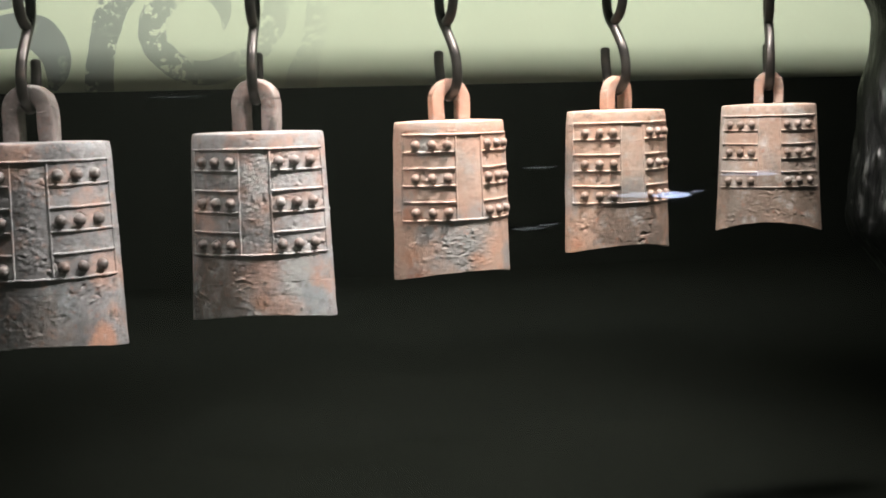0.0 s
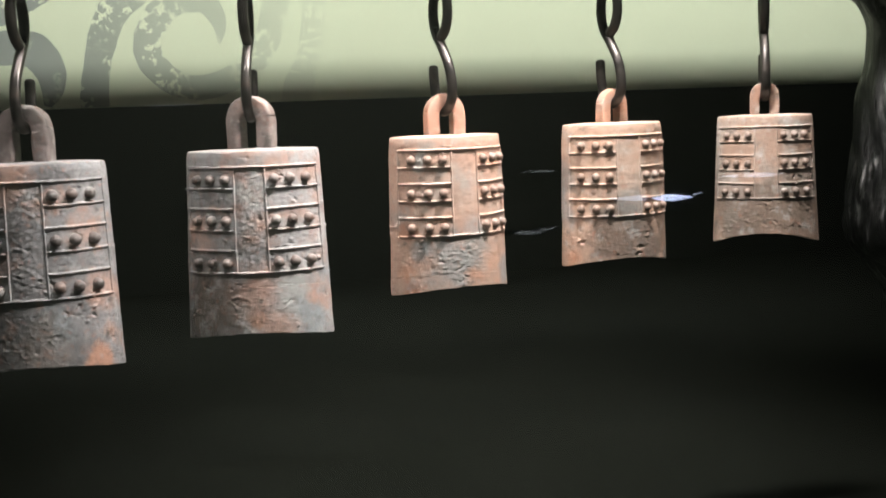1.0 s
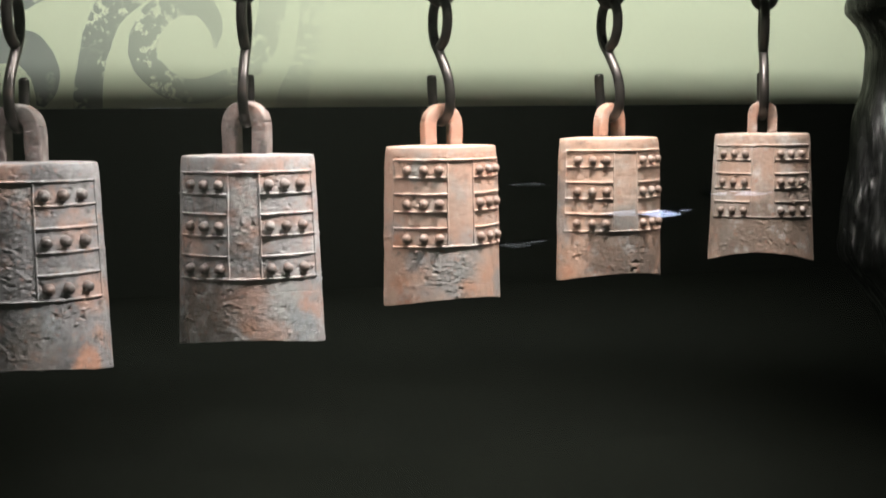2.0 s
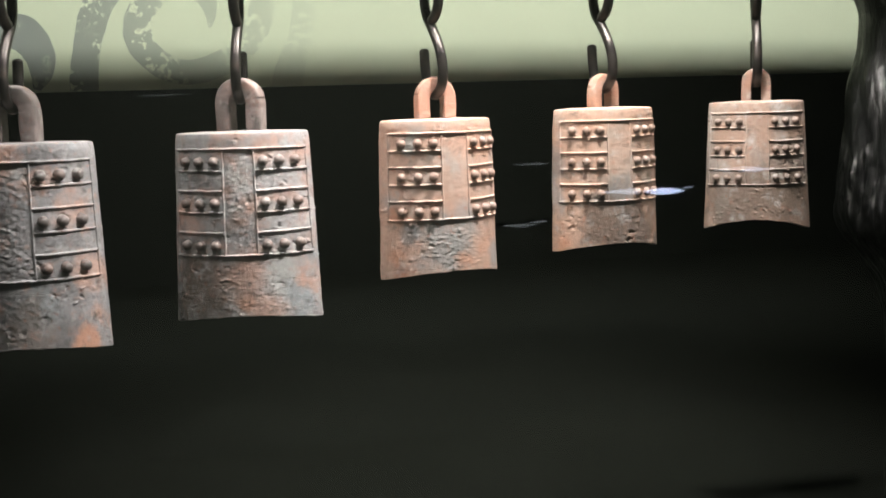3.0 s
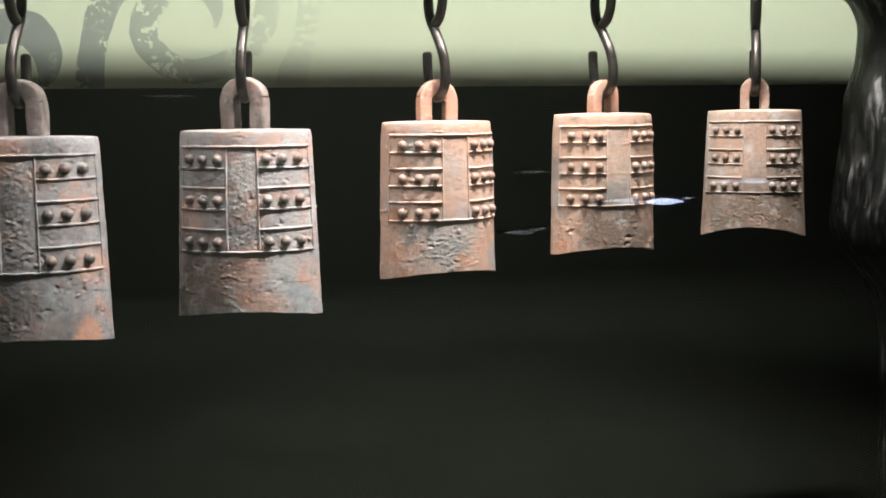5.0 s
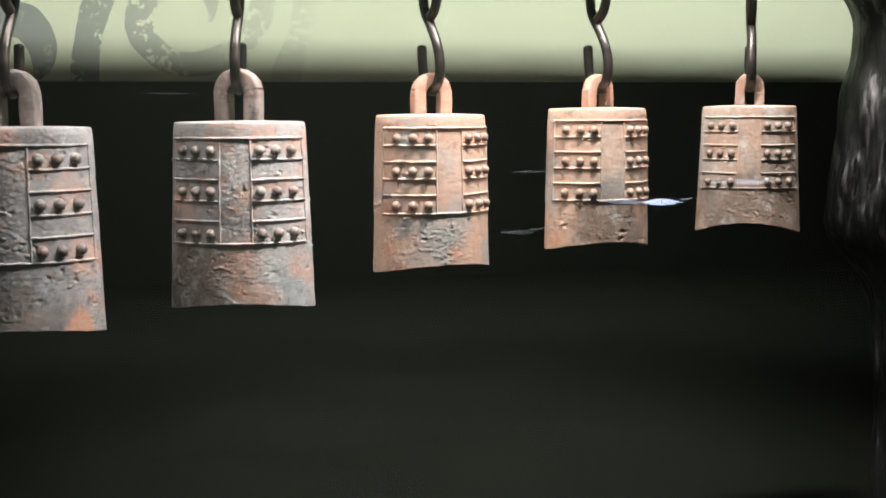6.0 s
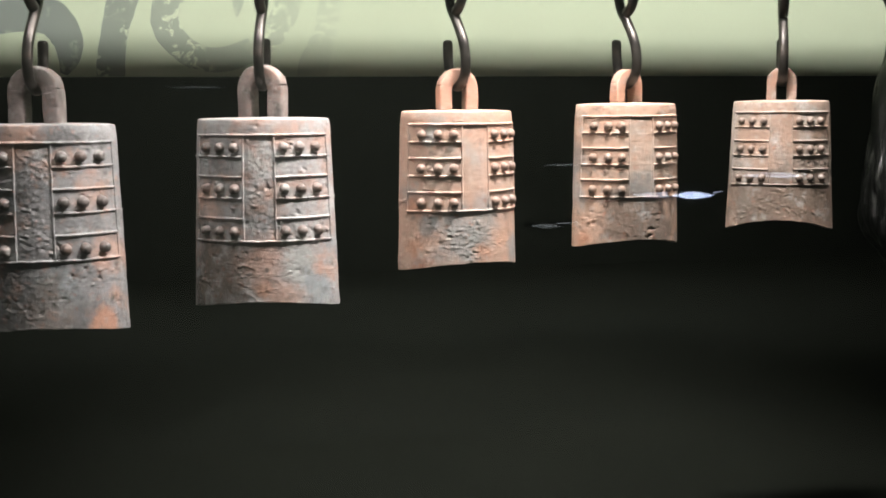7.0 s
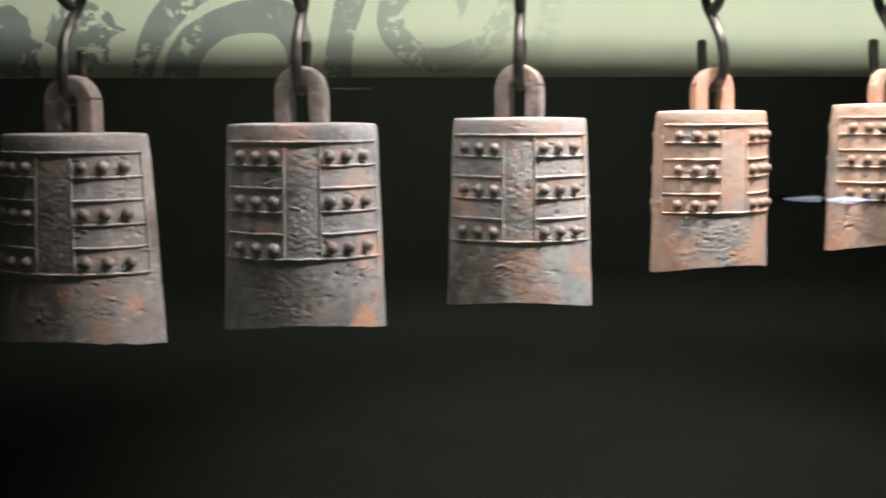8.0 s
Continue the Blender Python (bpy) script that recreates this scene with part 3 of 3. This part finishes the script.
make_bell(0.5075, ROW_Y, 1.494, 3, 0, 0.058, 0.062, 0.152, 0.70, 0.06, 0.034, 0.0376, ("tan_rust_patina", (5.4, 2.8, 3.3), 0.38, (0.39, 0.315, 0.265), (0.51, 0.325, 0.24), -0.02), 5, 0.0005,
          "small tan and rust bronze bell with a dark lower band",
          ((-0.97, 0.35, 0.024, (0.22, 0.20, 0.19), 0.8), (-0.97, 0.6, 0.02, SLATE, 0.6), (-0.6, 0.12, 0.022, (0.54, 0.33, 0.24), 0.7), (0.0, 0.3, 0.03, (0.42, 0.325, 0.265), 0.6), (-0.3, 0.80, 0.036, (0.12, 0.088, 0.07), 0.85), (0.45, 0.82, 0.032, (0.14, 0.112, 0.095), 0.8), (-0.9, 0.95, 0.014, ORANGE, 0.9), (0.1, 0.55, 0.014, (0.26, 0.25, 0.24), 0.6), (0.85, 0.97, 0.014, UMBER, 0.7)), 1.0, 14)
make_bell(0.691, ROW_Y, 1.496, -27, 0, 0.0518, 0.0582, 0.1415, 0.64, 0.085, 0.0315, 0.0376, ("brown_patina", (8.9, 4.4, 0.6), 0.45, (0.27, 0.225, 0.195), (0.33, 0.215, 0.16), -0.01), 6, 0.0004,
          "smallest brown bronze bell with a deeply arched lower rim",
          ((-0.5, 0.82, 0.042, (0.125, 0.088, 0.068), 0.95), (0.4, 0.84, 0.042, (0.15, 0.108, 0.083), 0.9), (-0.7, 0.5, 0.02, (0.31, 0.26, 0.23), 0.7)))


# ---------------------------------------------------------------- hooks and rings
WIRE = 0.0053


def make_hook(x, y, turn, low, twist=0.0, top=1.642):
    """An S-shaped iron hook; its lower bend passes under the top of a bell's handle at height low, its tip points up behind."""
    span = top - low
    prof = [(-0.001, top - 0.051), (0.008, top - 0.043), (0.0135, top - 0.028), (0.0115, top - 0.011), (0.0, top), (-0.013, top - 0.010), (-0.0165, top - 0.028), (-0.012, top - 0.046),
            (0.0, low + span * 0.52), (0.013, low + span * 0.36), (0.018, low + span * 0.20), (0.014, low + 0.009), (0.0, low), (-0.014, low + 0.010), (-0.019, low + 0.030), (-0.020, low + 0.046)]
    line = [(d, 0.0, z) for d, z in catmull(prof, 9)]
    bent = []
    for d, _, z in line:
        a = radians(turn + twist * min(1.0, max(0.0, (z - low) / span * 1.6 - 0.5)))
        bent.append((d * math.sin(a), -d * math.cos(a), z - low))
    line = bent
    ob = tagged(new("hook", tube("hook", line, WIRE, IRON)), "dark iron S-hook carrying a bronze bell", "hook", "iron hooks")
    ob.location = (x, y, low)
    return ob


def make_ring(x, y, z, turn):
    ring = tagged(new("chain"), "black iron ring and link under the top board", "chain", "iron rings")
    ring.matrix_world = pose(x, y, z, 0, 0, turn)
    child("ring", torus_mesh("ring", 0.0125, 0.0047, IRON), ring)
    link = child("link", torus_mesh("link", 0.0125, 0.0047, IRON), ring, "", pose(0, 0, 0.0265, 0, 0, 90))
    child("eye_rod", tube("eye_rod", [(0, 0, 0.032), (0, 0, 0.06), (0, 0, 0.13)], 0.0045, IRON), ring)
    return ring


HOOKS = ((-0.318, -20, 1.470, 0.056, 0.052), (-0.100, -18, 1.478, 0.057, 0.051), (0.118, -16, 1.482, 0.056, 0.050),
         (0.320, 16, 1.488, 0.047, 0.044), (0.508, 14, 1.494, 0.040, 0.038), (0.691, -24, 1.496, 0.040, 0.038))
for hx, turn, plate, hh, hw in HOOKS:
    make_hook(hx, ROW_Y, turn, plate + hh - hw * 0.36 - WIRE, -45 if hx < -0.2 else 0)
    make_ring(hx, ROW_Y, 1.649, 0)


# ---------------------------------------------------------------- the dark carved post
def make_post():
    prof = catmull([(1.665, 0.020), (1.660, 0.118), (1.640, 0.134), (1.620, 0.118), (1.596, 0.108), (1.572, 0.108), (1.548, 0.110), (1.522, 0.116), (1.485, 0.119), (1.44, 0.120), (1.39, 0.126),
                    (1.345, 0.124), (1.31, 0.10), (1.26, 0.076), (1.15, 0.068), (1.05, 0.068), (0.90, 0.08), (0.84, 0.12), (0.80, 0.13)], 8)
    verts, faces, ns = [], [], 120
    for z, r in prof:
        for k in range(ns):
            a = 2 * math.pi * k / ns
            flute = 0.010 * math.exp(-((z - 1.40) / 0.11) ** 2) * abs(math.sin(a * 5 + 1.2 * math.sin(z * 21)))
            lump = 0.006 * noise.noise(Vector((math.cos(a) * 4, math.sin(a) * 4, z * 14))) + 0.0035 * noise.noise(Vector((math.cos(a) * 13, math.sin(a) * 13, z * 30)))
            lump *= min(1.0, max(0.12, (1.56 - z) * 8))
            q = r + flute + lump
            verts.append((q * math.cos(a), q * 0.8 * math.sin(a), z - FLOOR_Z))
    for i in range(len(prof) - 1):
        for k in range(ns):
            k2 = (k + 1) % ns
            faces.append((i * ns + k, (i + 1) * ns + k, (i + 1) * ns + k2, i * ns + k2))
    faces.append(tuple(range(ns)))
    faces.append(tuple((len(prof) - 1) * ns + k for k in range(ns))[::-1])
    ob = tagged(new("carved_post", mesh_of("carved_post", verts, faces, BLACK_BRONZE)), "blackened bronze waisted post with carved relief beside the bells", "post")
    ob.location = (0.958, 1.28, FLOOR_Z)
    return ob


make_post()


# ---------------------------------------------------------------- lit strips of other showcases across the hall
BLUE = glowing("blue_white_tube", (0.60, 0.69, 1.0), 7.0)
WHITE = glowing("white_tube", (0.85, 0.9, 0.95), 0.9)
DIM_WHITE = glowing("dim_white_tube", (0.85, 0.9, 0.95), 0.45)
SOFT_BLUE = glowing("soft_blue_tube", (0.70, 0.76, 1.0), 2.6)
DIM_BLUE = glowing("dim_blue_tube", (0.72, 0.79, 1.0), 2.0)


def make_strip(x, y, z, length, thick, tilt, material, label):
    strip = tagged(new("light_strip"), label, "lamp", "lit strips across the hall")
    strip.matrix_world = pose(x, y, z, 0, tilt, 0)
    line = [(-length / 2 + length * i / 12, 0, 0) for i in range(13)]
    child("tube", tube("tube", line, thick / 2, material, 10, False, True), strip)
    child("housing", box_mesh("housing", (-length / 2 - 0.01, -0.06, -thick * 0.5), (length / 2 + 0.01, -thick * 0.5 - 0.004, thick * 0.5), CASE_METAL, 0.002), strip)
    child("wire", tube("wire", [(0, -0.03, thick * 0.4), (0, -0.03, (3.0 - z) * 0.5), (0, -0.03, 3.0 - z)], 0.0006, CASE_METAL, 6), strip)
    return strip


make_strip(2.010, -3.44, 1.147, 0.17, 0.027, 1, BLUE, "short blue-white glowing strip hanging across the hall")
# Added strip: makes the haze left of the bright reflection, no separate lamp.
make_strip(1.905, -3.47, 1.150, 0.28, 0.022, 1, DIM_BLUE, "faint bluish strip added for the haze beside a reflected lamp")
make_strip(2.100, -3.47, 1.153, 0.12, 0.008, -5, DIM_BLUE, "thin faint bluish strip hanging across the hall")
make_strip(1.420, -3.44, 1.044, 0.13, 0.014, 2, DIM_WHITE, "faint white glowing strip hanging across the hall")
make_strip(1.490, -3.47, 1.050, 0.12, 0.007, -5, WHITE, "thin white glowing strip hanging across the hall")
make_strip(1.491, -3.50, 1.271, 0.15, 0.007, 0, DIM_WHITE, "thin faint white strip hanging across the hall")
make_strip(2.393, -3.44, 1.215, 0.16, 0.014, 1, SOFT_BLUE, "blue-white glowing strip hanging across the hall")
# Added strip for the haze around the reflection above it.
make_strip(2.370, -3.47, 1.217, 0.28, 0.020, 0, DIM_BLUE, "faint bluish strip added for the haze beside a reflected lamp")
make_strip(0.136, -3.44, 1.570, 0.22, 0.005, 0, DIM_WHITE, "thin faint white strip hanging across the hall")
